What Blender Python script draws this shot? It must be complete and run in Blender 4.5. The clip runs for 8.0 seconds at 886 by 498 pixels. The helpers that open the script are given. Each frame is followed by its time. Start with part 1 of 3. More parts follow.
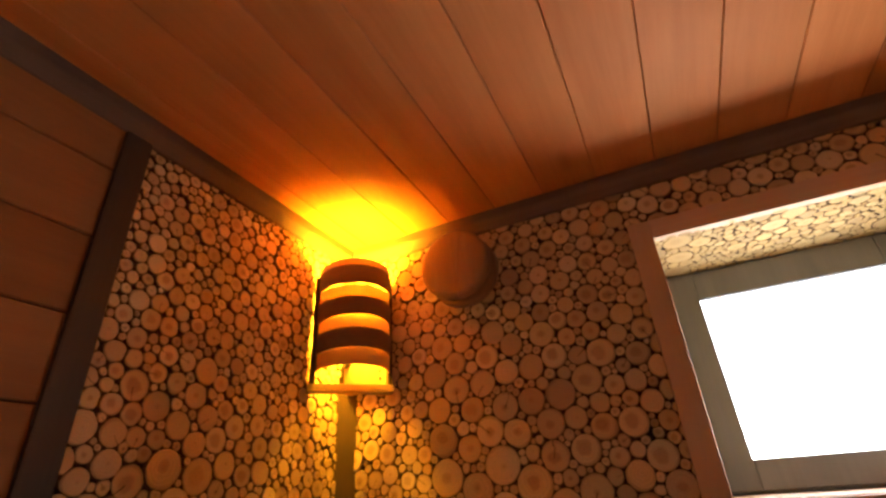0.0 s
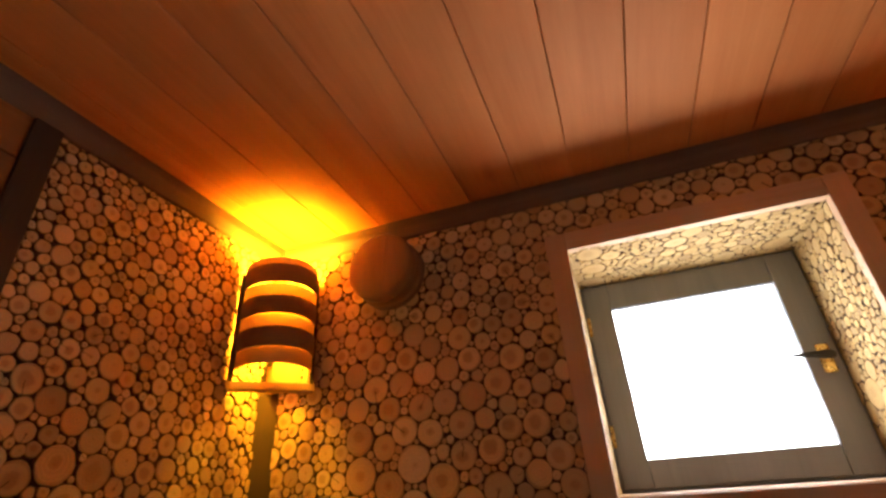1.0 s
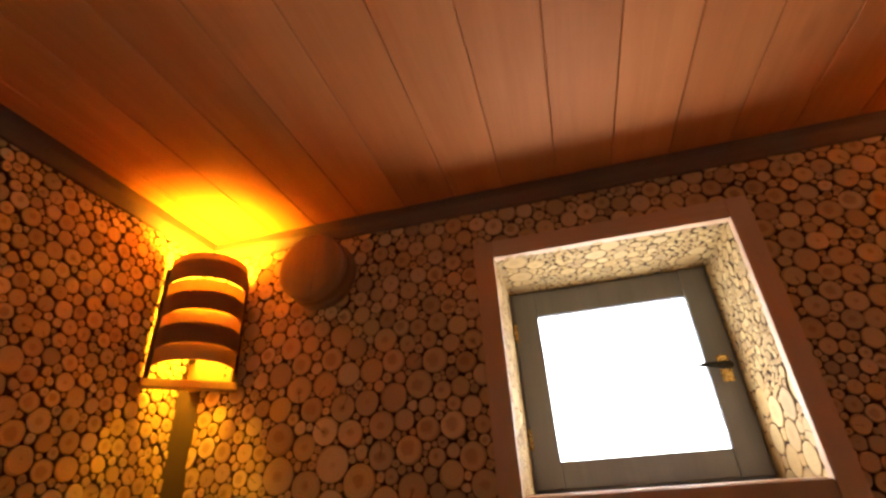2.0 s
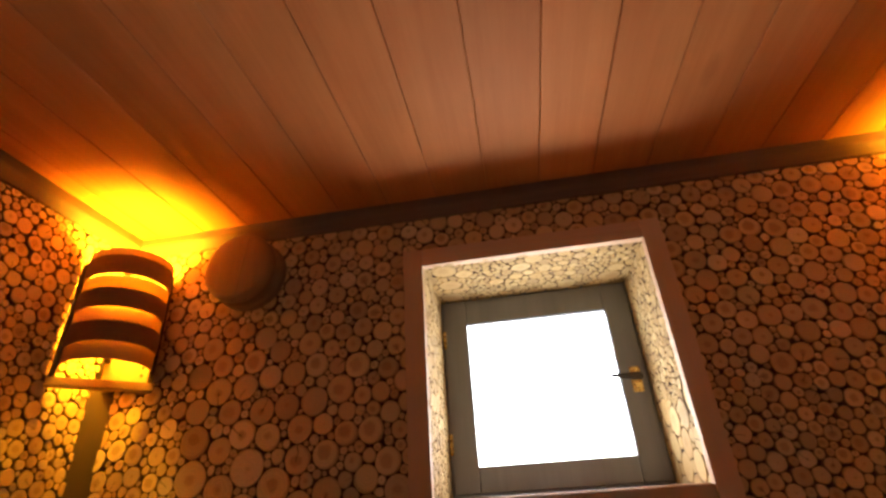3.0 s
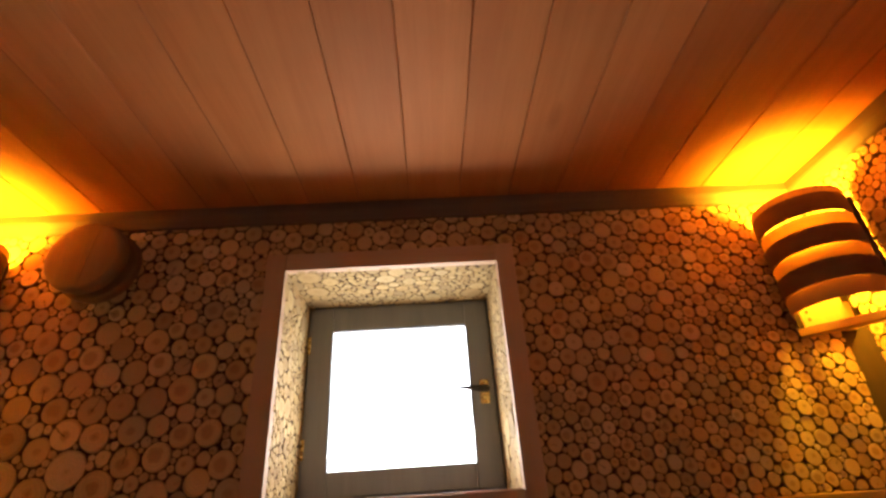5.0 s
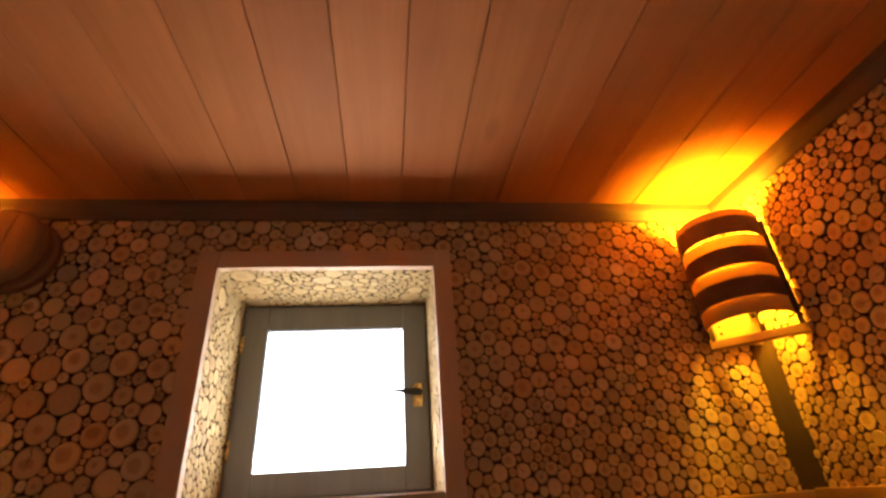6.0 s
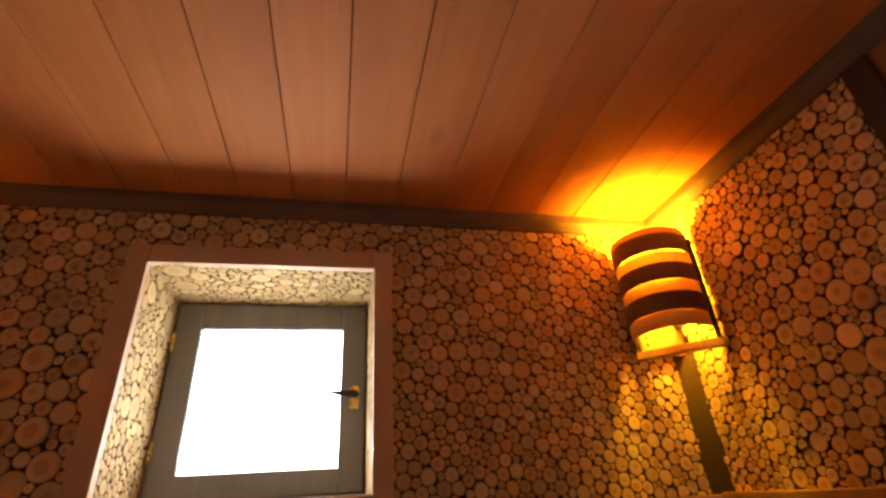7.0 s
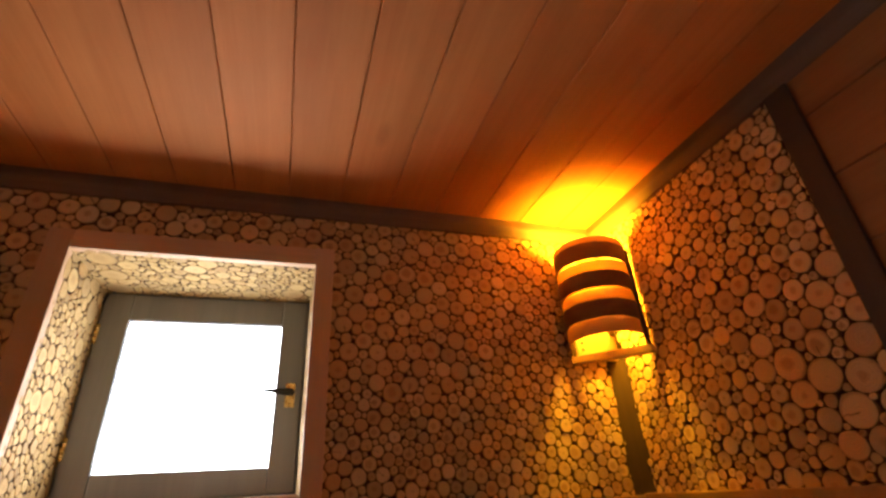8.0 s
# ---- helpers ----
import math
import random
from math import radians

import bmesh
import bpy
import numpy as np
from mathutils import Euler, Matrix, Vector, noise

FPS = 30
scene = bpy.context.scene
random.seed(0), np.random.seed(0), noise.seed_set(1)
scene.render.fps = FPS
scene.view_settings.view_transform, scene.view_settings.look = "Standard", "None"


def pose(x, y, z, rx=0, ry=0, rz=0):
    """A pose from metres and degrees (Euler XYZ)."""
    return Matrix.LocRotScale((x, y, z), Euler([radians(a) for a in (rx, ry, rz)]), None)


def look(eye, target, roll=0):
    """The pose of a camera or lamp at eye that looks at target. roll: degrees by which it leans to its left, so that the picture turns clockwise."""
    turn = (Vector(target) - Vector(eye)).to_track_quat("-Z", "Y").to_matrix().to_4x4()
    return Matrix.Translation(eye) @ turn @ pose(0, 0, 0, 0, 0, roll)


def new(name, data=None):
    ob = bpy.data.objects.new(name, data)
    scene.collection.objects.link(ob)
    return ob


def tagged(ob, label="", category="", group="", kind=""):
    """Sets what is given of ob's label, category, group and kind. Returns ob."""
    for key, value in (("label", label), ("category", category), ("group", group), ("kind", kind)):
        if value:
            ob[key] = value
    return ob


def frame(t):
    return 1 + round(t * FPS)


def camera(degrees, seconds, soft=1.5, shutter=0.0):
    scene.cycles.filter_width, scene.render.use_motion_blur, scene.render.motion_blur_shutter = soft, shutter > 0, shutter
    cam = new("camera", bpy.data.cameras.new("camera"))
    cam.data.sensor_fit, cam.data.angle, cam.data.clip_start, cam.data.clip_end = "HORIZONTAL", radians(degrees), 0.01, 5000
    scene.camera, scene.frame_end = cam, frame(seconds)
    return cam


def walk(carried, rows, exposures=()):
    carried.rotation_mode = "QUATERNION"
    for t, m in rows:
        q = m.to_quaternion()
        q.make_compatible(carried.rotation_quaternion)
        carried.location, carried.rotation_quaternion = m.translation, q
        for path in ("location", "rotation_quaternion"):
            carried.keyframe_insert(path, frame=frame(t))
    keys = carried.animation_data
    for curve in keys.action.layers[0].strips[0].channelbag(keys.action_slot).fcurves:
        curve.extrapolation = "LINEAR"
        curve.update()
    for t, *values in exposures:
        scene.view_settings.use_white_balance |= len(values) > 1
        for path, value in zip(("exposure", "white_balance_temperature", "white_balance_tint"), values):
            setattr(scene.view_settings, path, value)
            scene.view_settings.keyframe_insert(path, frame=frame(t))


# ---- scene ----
# A small sauna corner: board ceiling, walls clad in wood slices, two corner lamps, one window.
cam = camera(86.1, 8.0, soft=2.7)
PATH = [
    (0, (-0.26, 0.0, 1.514), (-0.984, 1.616, 2.446), -3.85),
    (0.5, (-0.217, 0.002, 1.508), (-0.862, 1.654, 2.435), -3.9),
    (1, (-0.176, 0.005, 1.501), (-0.743, 1.684, 2.429), -3.95),
    (1.5, (-0.14, 0.009, 1.497), (-0.629, 1.716, 2.419), -3.95),
    (3, (-0.027, 0.004, 1.487), (-0.274, 1.758, 2.417), -3.9),
    (3.5, (0.009, -0.004, 1.484), (-0.153, 1.759, 2.416), -3.95),
    (4, (0.047, -0.01, 1.477), (-0.035, 1.754, 2.415), -3.95),
    (4.5, (0.081, -0.018, 1.473), (0.078, 1.749, 2.409), -3.95),
    (6, (0.168, -0.048, 1.472), (0.408, 1.708, 2.398), -3.85),
    (6.5, (0.191, -0.056, 1.471), (0.513, 1.688, 2.397), -3.8),
    (7, (0.21, -0.065, 1.471), (0.615, 1.663, 2.395), -3.75),
    (7.5, (0.231, -0.07, 1.47), (0.717, 1.636, 2.39), -3.7),
    (8, (0.247, -0.073, 1.468), (0.816, 1.612, 2.385), -3.7),
]
walk(cam, [(t, look(eye, target, roll)) for t, eye, target, roll in PATH],
     [(0, 1.6), (1.5, 1.4), (3, 1.22), (4.5, 1.12), (6, 1.2), (8, 1.32)])

# ---- world, sun, lamps ----
world = bpy.data.worlds.new("world")
scene.world = world
world.use_nodes = True
sky = world.node_tree.nodes.new("ShaderNodeTexSky")
sky.sky_type, sky.sun_disc = "NISHITA", False
sky.sun_elevation, sky.sun_rotation = radians(40), radians(180)
world.node_tree.links.new(sky.outputs[0], world.node_tree.nodes["Background"].inputs[0])
world.node_tree.nodes["Background"].inputs[1].default_value = 0.12
sun = new("sun", bpy.data.lights.new("sun", "SUN"))
sun.data.energy, sun.data.angle, sun.data.color = 1.2, radians(12), (1, 0.95, 0.88)
sun.matrix_world = look((0, -6, 6), (0, 0, 1))

SKY_POWER, GROUND_POWER, LAMP_POWER = 1.32, 0.38, 15.5
LAMP_COLOUR = (1.0, 0.54, 0.018)

# ---- measures of the room ----
XL, XR, YW, YB, ZC = -1.0, 1.082, 1.0, -0.6, 2.15     # faces of the slices, back wall, ceiling
RAIL = 1.44                                             # top of the rail under the slices
POST0, POST1 = 0.342, 0.388                             # batten that ends the slices on the side walls
WX0, WX1, WZ0, WZ1 = -0.217, 0.282, 1.482, 1.971        # window opening inside its casing
CX0, CX1, CZ0, CZ1 = -0.263, 0.325, 1.442, 2.016        # outer edge of the casing
PX0, PX1, PZ0, PZ1 = -0.149, 0.2135, 1.5485, 1.897        # visible glass
DEPTH = 0.009                                           # slices stand this far off their backing


# ---- materials ----
class Nodes:
    """Small helper to write node trees."""

    def __init__(self, name):
        self.mat = bpy.data.materials.new(name)
        self.mat.use_nodes = True
        self.tree = self.mat.node_tree
        self.shader = self.tree.nodes["Principled BSDF"]

    def add(self, kind, **sockets):
        node = self.tree.nodes.new(kind)
        for key, value in sockets.items():
            self.put(node.inputs[key.replace("_", " ")], value)
        return node

    def put(self, socket, value):
        if isinstance(value, bpy.types.NodeSocket):
            self.tree.links.new(value, socket)
        else:
            socket.default_value = value

    def set(self, **sockets):
        for key, value in sockets.items():
            self.put(self.shader.inputs[key.replace("_", " ")], value)

    def math(self, op, a, b=0.0, c=0.0):
        node = self.add("ShaderNodeMath")
        node.operation = op
        for i, value in enumerate((a, b, c)):
            self.put(node.inputs[i], value)
        return node.outputs[0]

    def ramp(self, fac, stops):
        node = self.add("ShaderNodeValToRGB", Fac=fac)
        while len(node.color_ramp.elements) < len(stops):
            node.color_ramp.elements.new(0.5)
        for element, (place, colour) in zip(node.color_ramp.elements, stops):
            element.position = place
            element.color = (*colour, 1) if len(colour) == 3 else colour
        return node.outputs[0]

    def mix(self, fac, a, b, blend="MIX"):
        node = self.tree.nodes.new("ShaderNodeMix")
        node.data_type, node.blend_type = "RGBA", blend
        for socket, value in ((node.inputs[0], fac), (node.inputs[6], a), (node.inputs[7], b)):
            if isinstance(value, tuple) and len(value) == 3:
                value = (*value, 1)
            self.put(socket, value)
        return node.outputs[2]

    def bump(self, height, strength, distance):
        node = self.add("ShaderNodeBump", Height=height, Strength=strength, Distance=distance)
        self.put(self.shader.inputs["Normal"], node.outputs[0])

    def chance(self):
        """One random number for each piece, lone or joined."""
        a = self.add("ShaderNodeObjectInfo").outputs["Random"]
        b = self.add("ShaderNodeNewGeometry").outputs["Random Per Island"]
        return self.math("FRACT", self.math("ADD", a, self.math("MULTIPLY", b, 7.31)))


def grained(name, light, dark, along, rough=0.55, vary=0.25, knots=True, fine=1.0, gloss=0.3):
    """Planed board wood with the grain along axis 0, 1 or 2 of the object."""
    n = Nodes(name)
    chance = n.chance()
    coord = n.add("ShaderNodeTexCoord").outputs["Object"]
    shift = n.add("ShaderNodeCombineXYZ", X=n.math("MULTIPLY", chance, 13.0), Y=n.math("MULTIPLY", chance, 29.0), Z=n.math("MULTIPLY", chance, 17.0))
    moved = n.add("ShaderNodeVectorMath")
    n.put(moved.inputs[0], coord)
    n.put(moved.inputs[1], shift.outputs[0])
    scale = [22.0 * fine] * 3
    scale[along] = 1.3 * fine
    stretch = n.add("ShaderNodeMapping", Vector=moved.outputs[0], Scale=tuple(scale))
    broad = n.add("ShaderNodeTexNoise", Vector=stretch.outputs[0], Scale=0.4, Detail=4.0, Roughness=0.6, Distortion=1.4)
    thin = n.add("ShaderNodeTexNoise", Vector=stretch.outputs[0], Scale=5.0, Detail=4.0, Roughness=0.65)
    blotch = n.add("ShaderNodeTexNoise", Vector=moved.outputs[0], Scale=5.0, Detail=2.0)
    grain = n.math("ADD", n.math("MULTIPLY", broad.outputs[0], 0.7), n.math("MULTIPLY", thin.outputs[0], 0.3))
    colour = n.ramp(grain, [(0.32, dark), (0.66, light)])
    shade = n.ramp(n.math("ADD", n.math("MULTIPLY", chance, 0.6), n.math("MULTIPLY", blotch.outputs[0], 0.7)),
                   [(0.1, (1 - vary, 1 - vary * 1.15, 1 - vary * 1.3)), (0.9, (1.0, 1.0, 1.0))])
    colour = n.mix(1.0, colour, shade, "MULTIPLY")
    if knots:
        squash = [9.0] * 3
        squash[along] = 3.6
        near = n.add("ShaderNodeMapping", Vector=moved.outputs[0], Scale=tuple(squash))
        cell = n.add("ShaderNodeTexVoronoi", Vector=near.outputs[0], Scale=0.55)
        spot = n.ramp(cell.outputs["Distance"], [(0.035, (1, 1, 1)), (0.10, (0, 0, 0))])
        colour = n.mix(n.math("MULTIPLY", spot, 0.45), colour, tuple(c * 0.55 for c in dark))
    n.set(Base_Color=colour, Roughness=n.math("ADD", rough - 0.06, n.math("MULTIPLY", thin.outputs[0], 0.14)))
    n.shader.inputs["Specular IOR Level"].default_value = gloss
    n.bump(grain, 0.25, 0.0015)
    return n.mat


def slice_wood(name, tint=(1.18, 1.17, 1.16), hearts=0.55):
    """Sawn end grain: pith, heartwood, growth rings and a paler rim, about the slice's own middle."""
    n = Nodes(name)
    chance = n.chance()
    uv = n.add("ShaderNodeUVMap").outputs[0]
    other = n.math("FRACT", n.math("MULTIPLY", chance, 37.7))
    third = n.math("FRACT", n.math("MULTIPLY", chance, 91.3))
    offset = n.add("ShaderNodeCombineXYZ", X=n.math("MULTIPLY_ADD", other, 0.3, -0.15), Y=n.math("MULTIPLY_ADD", third, 0.3, -0.15), Z=n.math("MULTIPLY", chance, 50.0))
    moved = n.add("ShaderNodeVectorMath")
    n.put(moved.inputs[0], uv)
    n.put(moved.inputs[1], offset.outputs[0])
    wobble = n.add("ShaderNodeTexNoise", Vector=moved.outputs[0], Scale=1.6, Detail=2.0)
    flat = n.add("ShaderNodeVectorMath")
    flat.operation = "MULTIPLY"
    n.put(flat.inputs[0], moved.outputs[0])
    flat.inputs[1].default_value = (1, 1, 0)
    length = n.add("ShaderNodeVectorMath")
    length.operation = "LENGTH"
    n.put(length.inputs[0], flat.outputs[0])
    radius = n.math("ADD", length.outputs["Value"], n.math("MULTIPLY_ADD", wobble.outputs[0], 0.5, -0.25))
    # heartwood of a size that differs from piece to piece, missing in some
    heart = n.math("SUBTRACT", radius, n.math("MULTIPLY_ADD", other, 0.62, -0.12))
    heart_mask = n.ramp(n.math("ADD", heart, 0.5), [(0.42, (1, 1, 1)), (0.62, (0, 0, 0))])
    rings = n.math("SINE", n.math("MULTIPLY", radius, n.math("MULTIPLY_ADD", third, 22.0, 26.0)))
    sap = n.ramp(chance, [(0.0, (0.60, 0.41, 0.21)), (0.3, (0.50, 0.33, 0.175)), (0.55, (0.64, 0.46, 0.26)), (0.8, (0.42, 0.28, 0.16)), (1.0, (0.56, 0.37, 0.185))])
    core = n.ramp(third, [(0.0, (0.27, 0.14, 0.065)), (0.5, (0.36, 0.20, 0.10)), (1.0, (0.22, 0.12, 0.065))])
    colour = n.mix(1.0, n.mix(n.math("MULTIPLY", heart_mask, hearts), sap, core), tint, "MULTIPLY")
    colour = n.mix(n.math("MULTIPLY_ADD", rings, 0.07, 0.07), colour, (0.16, 0.09, 0.05))
    speck = n.add("ShaderNodeTexNoise", Vector=moved.outputs[0], Scale=9.0, Detail=4.0, Roughness=0.7)
    colour = n.mix(n.ramp(speck.outputs[0], [(0.5, (0, 0, 0)), (0.8, (0.35, 0.35, 0.35))]), colour, (0.22, 0.13, 0.075))
    # drying cracks from the pith in some pieces
    turn = n.add("ShaderNodeTexGradient", Vector=flat.outputs[0])
    turn.gradient_type = "RADIAL"
    spoke = n.math("ABSOLUTE", n.math("SUBTRACT", n.math("FRACT", n.math("ADD", turn.outputs["Fac"], n.math("MULTIPLY_ADD", wobble.outputs[0], 0.12, chance))), 0.5))
    crack = n.math("MULTIPLY", n.math("LESS_THAN", n.math("MULTIPLY", spoke, radius), 0.006), n.math("GREATER_THAN", third, 0.82))
    colour = n.mix(n.math("MULTIPLY", crack, 0.7), colour, (0.07, 0.04, 0.025))
    # bast and bark at the very edge
    rim = n.ramp(n.math("ADD", length.outputs["Value"], n.math("MULTIPLY_ADD", speck.outputs[0], 0.16, -0.08)), [(0.90, (0, 0, 0)), (1.06, (1, 1, 1))])
    colour = n.mix(n.math("MULTIPLY", rim, 0.35), colour, (0.20, 0.11, 0.06))
    n.set(Base_Color=colour, Roughness=0.75)
    n.shader.inputs["Specular IOR Level"].default_value = 0.2
    n.bump(n.math("ADD", speck.outputs[0], n.math("MULTIPLY", rings, 0.15)), 0.35, 0.0015)
    return n.mat


def rough_plain(name, a, b, scale, rough=0.9, bump=0.4):
    n = Nodes(name)
    coord = n.add("ShaderNodeTexCoord").outputs["Object"]
    big = n.add("ShaderNodeTexNoise", Vector=coord, Scale=scale, Detail=5.0, Roughness=0.65)
    small = n.add("ShaderNodeTexNoise", Vector=coord, Scale=scale * 9, Detail=3.0)
    both = n.math("ADD", n.math("MULTIPLY", big.outputs[0], 0.6), n.math("MULTIPLY", small.outputs[0], 0.4))
    n.set(Base_Color=n.ramp(both, [(0.35, a), (0.65, b)]), Roughness=rough)
    n.shader.inputs["Specular IOR Level"].default_value = 0.2
    n.bump(both, bump, 0.002)
    return n.mat


def metal(name, colour, rough):
    n = Nodes(name)
    coord = n.add("ShaderNodeTexCoord").outputs["Object"]
    worn = n.add("ShaderNodeTexNoise", Vector=coord, Scale=120.0, Detail=3.0)
    n.set(Base_Color=(*colour, 1), Metallic=1.0, Roughness=n.math("MULTIPLY_ADD", worn.outputs[0], 0.2, rough - 0.1))
    return n.mat


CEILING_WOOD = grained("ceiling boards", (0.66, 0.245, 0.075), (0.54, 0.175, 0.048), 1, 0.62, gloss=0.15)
# likely the ceiling's wood, with the side walls' shade put into the colour
SHADED_WALL_BOARD = grained("wall boards, shade in tone", (0.35, 0.145, 0.052), (0.26, 0.10, 0.034), 1, 0.62, gloss=0.15)
# unseen south wall, made pale so that it throws light back on the room
BOUNCE_BOARD = grained("pale bounce boards", (0.84, 0.74, 0.63), (0.77, 0.66, 0.54), 0, 0.6)
# one batten stain; window glare and shade are put into the three tones
TRIM_GLARE_X = grained("dark stained batten, lengthwise, glare in tone", (0.25, 0.16, 0.12), (0.17, 0.105, 0.078), 0, 0.6, knots=False)
TRIM_SHADE_Y = grained("dark stained batten, across, shade in tone", (0.17, 0.10, 0.07), (0.115, 0.066, 0.045), 1, 0.6, knots=False)
TRIM_SHADE_Z = grained("dark stained batten, upright, shade in tone", (0.065, 0.037, 0.024), (0.043, 0.024, 0.016), 2, 0.6, knots=False)
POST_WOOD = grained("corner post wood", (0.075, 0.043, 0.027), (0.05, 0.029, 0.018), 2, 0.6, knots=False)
RAIL_WOOD = grained("rail wood", (0.46, 0.27, 0.14), (0.34, 0.18, 0.09), 0, 0.5, knots=False)
CASING_X = grained("casing wood, level", (0.68, 0.47, 0.31), (0.58, 0.38, 0.24), 0, 0.55, knots=False)
CASING_Z = grained("casing wood, upright", (0.68, 0.47, 0.31), (0.58, 0.38, 0.24), 2, 0.55, knots=False)
# dark sash and frame; the blue-grey lift is window glare put into colour
SASH_GLARE_WOOD = grained("sash wood with glare in colour", (0.325, 0.345, 0.39), (0.25, 0.27, 0.31), 2, 0.45, knots=False)
VENEER = grained("pale bent lamp veneer", (0.62, 0.40, 0.20), (0.52, 0.31, 0.14), 0, 0.6, knots=False, gloss=0.2)
LAMP_VENEER = VENEER.node_tree
_thin, _both = LAMP_VENEER.nodes.new("ShaderNodeBsdfTranslucent"), LAMP_VENEER.nodes.new("ShaderNodeMixShader")
_thin.inputs[0].default_value, _both.inputs[0].default_value = (0.62, 0.36, 0.15, 1), 0.14
LAMP_VENEER.links.new(LAMP_VENEER.nodes["Principled BSDF"].outputs[0], _both.inputs[1])
LAMP_VENEER.links.new(_thin.outputs[0], _both.inputs[2])
LAMP_VENEER.links.new(_both.outputs[0], LAMP_VENEER.nodes["Material Output"].inputs[0])
# darker copy of the veneer: shade on the outer slats as base colour
SHADED_VENEER = grained("bent lamp veneer, shade in colour", (0.27, 0.15, 0.088), (0.19, 0.10, 0.057), 0, 0.6, knots=False, gloss=0.2)
BATTEN = grained("lamp batten", (0.36, 0.20, 0.11), (0.28, 0.15, 0.08), 2, 0.55, knots=False)
VENT_WOOD = grained("turned vent wood", (0.34, 0.20, 0.12), (0.25, 0.14, 0.08), 1, 0.5, vary=0.12, knots=False)
SLICE = slice_wood("wood slice end grain")
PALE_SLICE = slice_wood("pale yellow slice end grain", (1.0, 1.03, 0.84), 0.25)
BARK = rough_plain("slice bark", (0.10, 0.055, 0.03), (0.22, 0.13, 0.075), 60)
BACKING = rough_plain("dark backing", (0.026, 0.016, 0.011), (0.07, 0.043, 0.028), 40)
# unseen floor, its tone raised to reflect more fill light
FLOOR_BOUNCE = rough_plain("pale bounce floor", (0.66, 0.60, 0.53), (0.74, 0.67, 0.60), 6, 0.5)
CERAMIC = rough_plain("white baffle ceramic", (0.66, 0.62, 0.55), (0.76, 0.72, 0.65), 30, 0.35, 0.05)
BRASS = metal("brass", (0.80, 0.58, 0.22), 0.28)
DARK_METAL = metal("dark lever", (0.06, 0.055, 0.05), 0.45)
_glass = Nodes("window glass")
_glass.set(Base_Color=(1, 1, 1, 1), Roughness=0.0, IOR=1.45)
_glass.shader.inputs["Transmission Weight"].default_value = 1.0
GLASS = _glass.mat


# ---- mesh helpers ----
def box(bm, a, b, bevel=0.0, segments=2):
    """A box from corner a to corner b, added to bm, with eased edges."""
    geom = bmesh.ops.create_cube(bm, size=1.0)
    verts = geom["verts"]
    for v in verts:
        v.co = Vector([(lo + hi) / 2 + c * (hi - lo) for c, lo, hi in zip(v.co, a, b)])
    if bevel:
        edges = list({e for v in verts for e in v.link_edges})
        bmesh.ops.bevel(bm, geom=edges, offset=bevel, segments=segments, affect="EDGES", profile=0.6)
    return bm


def prism(bm, profile, axis, lo, hi):
    """A bar of the given cross-section along axis 0, 1 or 2; the profile gives the two other axes in order."""
    def place(p, d):
        c = list(p)
        c.insert(axis, d)
        return bm.verts.new(c)
    one, two = [place(p, lo) for p in profile], [place(p, hi) for p in profile]
    bm.faces.new(one)
    bm.faces.new(two[::-1])
    for i in range(len(profile)):
        j = (i + 1) % len(profile)
        bm.faces.new((one[j], one[i], two[i], two[j]))
    bmesh.ops.recalc_face_normals(bm, faces=bm.faces)
    return bm


def lathe(bm, profile, steps=64):
    """Turns (radius, height) pairs round the z axis; the ends are closed."""
    rings = [[bm.verts.new((r * math.cos(2 * math.pi * k / steps), r * math.sin(2 * math.pi * k / steps), z)) for k in range(steps)] for r, z in profile]
    for lower, upper in zip(rings, rings[1:]):
        for k in range(steps):
            bm.faces.new((lower[k], lower[(k + 1) % steps], upper[(k + 1) % steps], upper[k]))
    bm.faces.new(rings[0][::-1])
    bm.faces.new(rings[-1])
    bmesh.ops.recalc_face_normals(bm, faces=bm.faces)
    return bm


def part(name, bm, material, parent=None, label="", smooth=False):
    """Links bm as one mesh object, under its thing or part."""
    mesh = bpy.data.meshes.new(name)
    bm.to_mesh(mesh)
    bm.free()
    mesh.materials.append(material)
    if smooth:
        mesh.shade_smooth()
        mesh.set_sharp_from_angle(angle=radians(35))
    ob = new(name, mesh)
    if parent:
        ob.parent = parent
    return tagged(ob, label)


def at(ob, *place):
    ob.location = place
    return ob


# ---- large structure ----
T = 0.30
BACK = YW + DEPTH
floor = tagged(part("floor", box(bmesh.new(), (XL - T, YB - T, -0.1), (XR + T, BACK + T, 0)), FLOOR_BOUNCE), "plain unseen floor of the small sauna room, paled to bounce light", "floor", kind="structure")

bm = bmesh.new()
for a, b in (((XL - DEPTH - T, BACK, 0), (WX0 - DEPTH, BACK + T, ZC + 0.1)), ((WX1 + DEPTH, BACK, 0), (XR + DEPTH + T, BACK + T, ZC + 0.1)),
             ((WX0 - DEPTH, BACK, 0), (WX1 + DEPTH, BACK + T, WZ0 - 0.006)), ((WX0 - DEPTH, BACK, WZ1 + DEPTH), (WX1 + DEPTH, BACK + T, ZC + 0.1))):
    box(bm, a, b)
wall_north = tagged(part("wall_north", bm, BACKING), "dark-backed wall clad with round wood slices round a window", "wall", kind="structure")
wall_west = tagged(part("wall_west", box(bmesh.new(), (XL - DEPTH - T, YB - T, 0), (XL - DEPTH, BACK, ZC + 0.1)), BACKING),
                   "side wall with wood slices and level boards", "wall", kind="structure")
wall_east = tagged(part("wall_east", box(bmesh.new(), (XR + DEPTH, YB - T, 0), (XR + DEPTH + T, BACK, ZC + 0.1)), BACKING),
                   "side wall with wood slices above a rail and level boards", "wall", kind="structure")
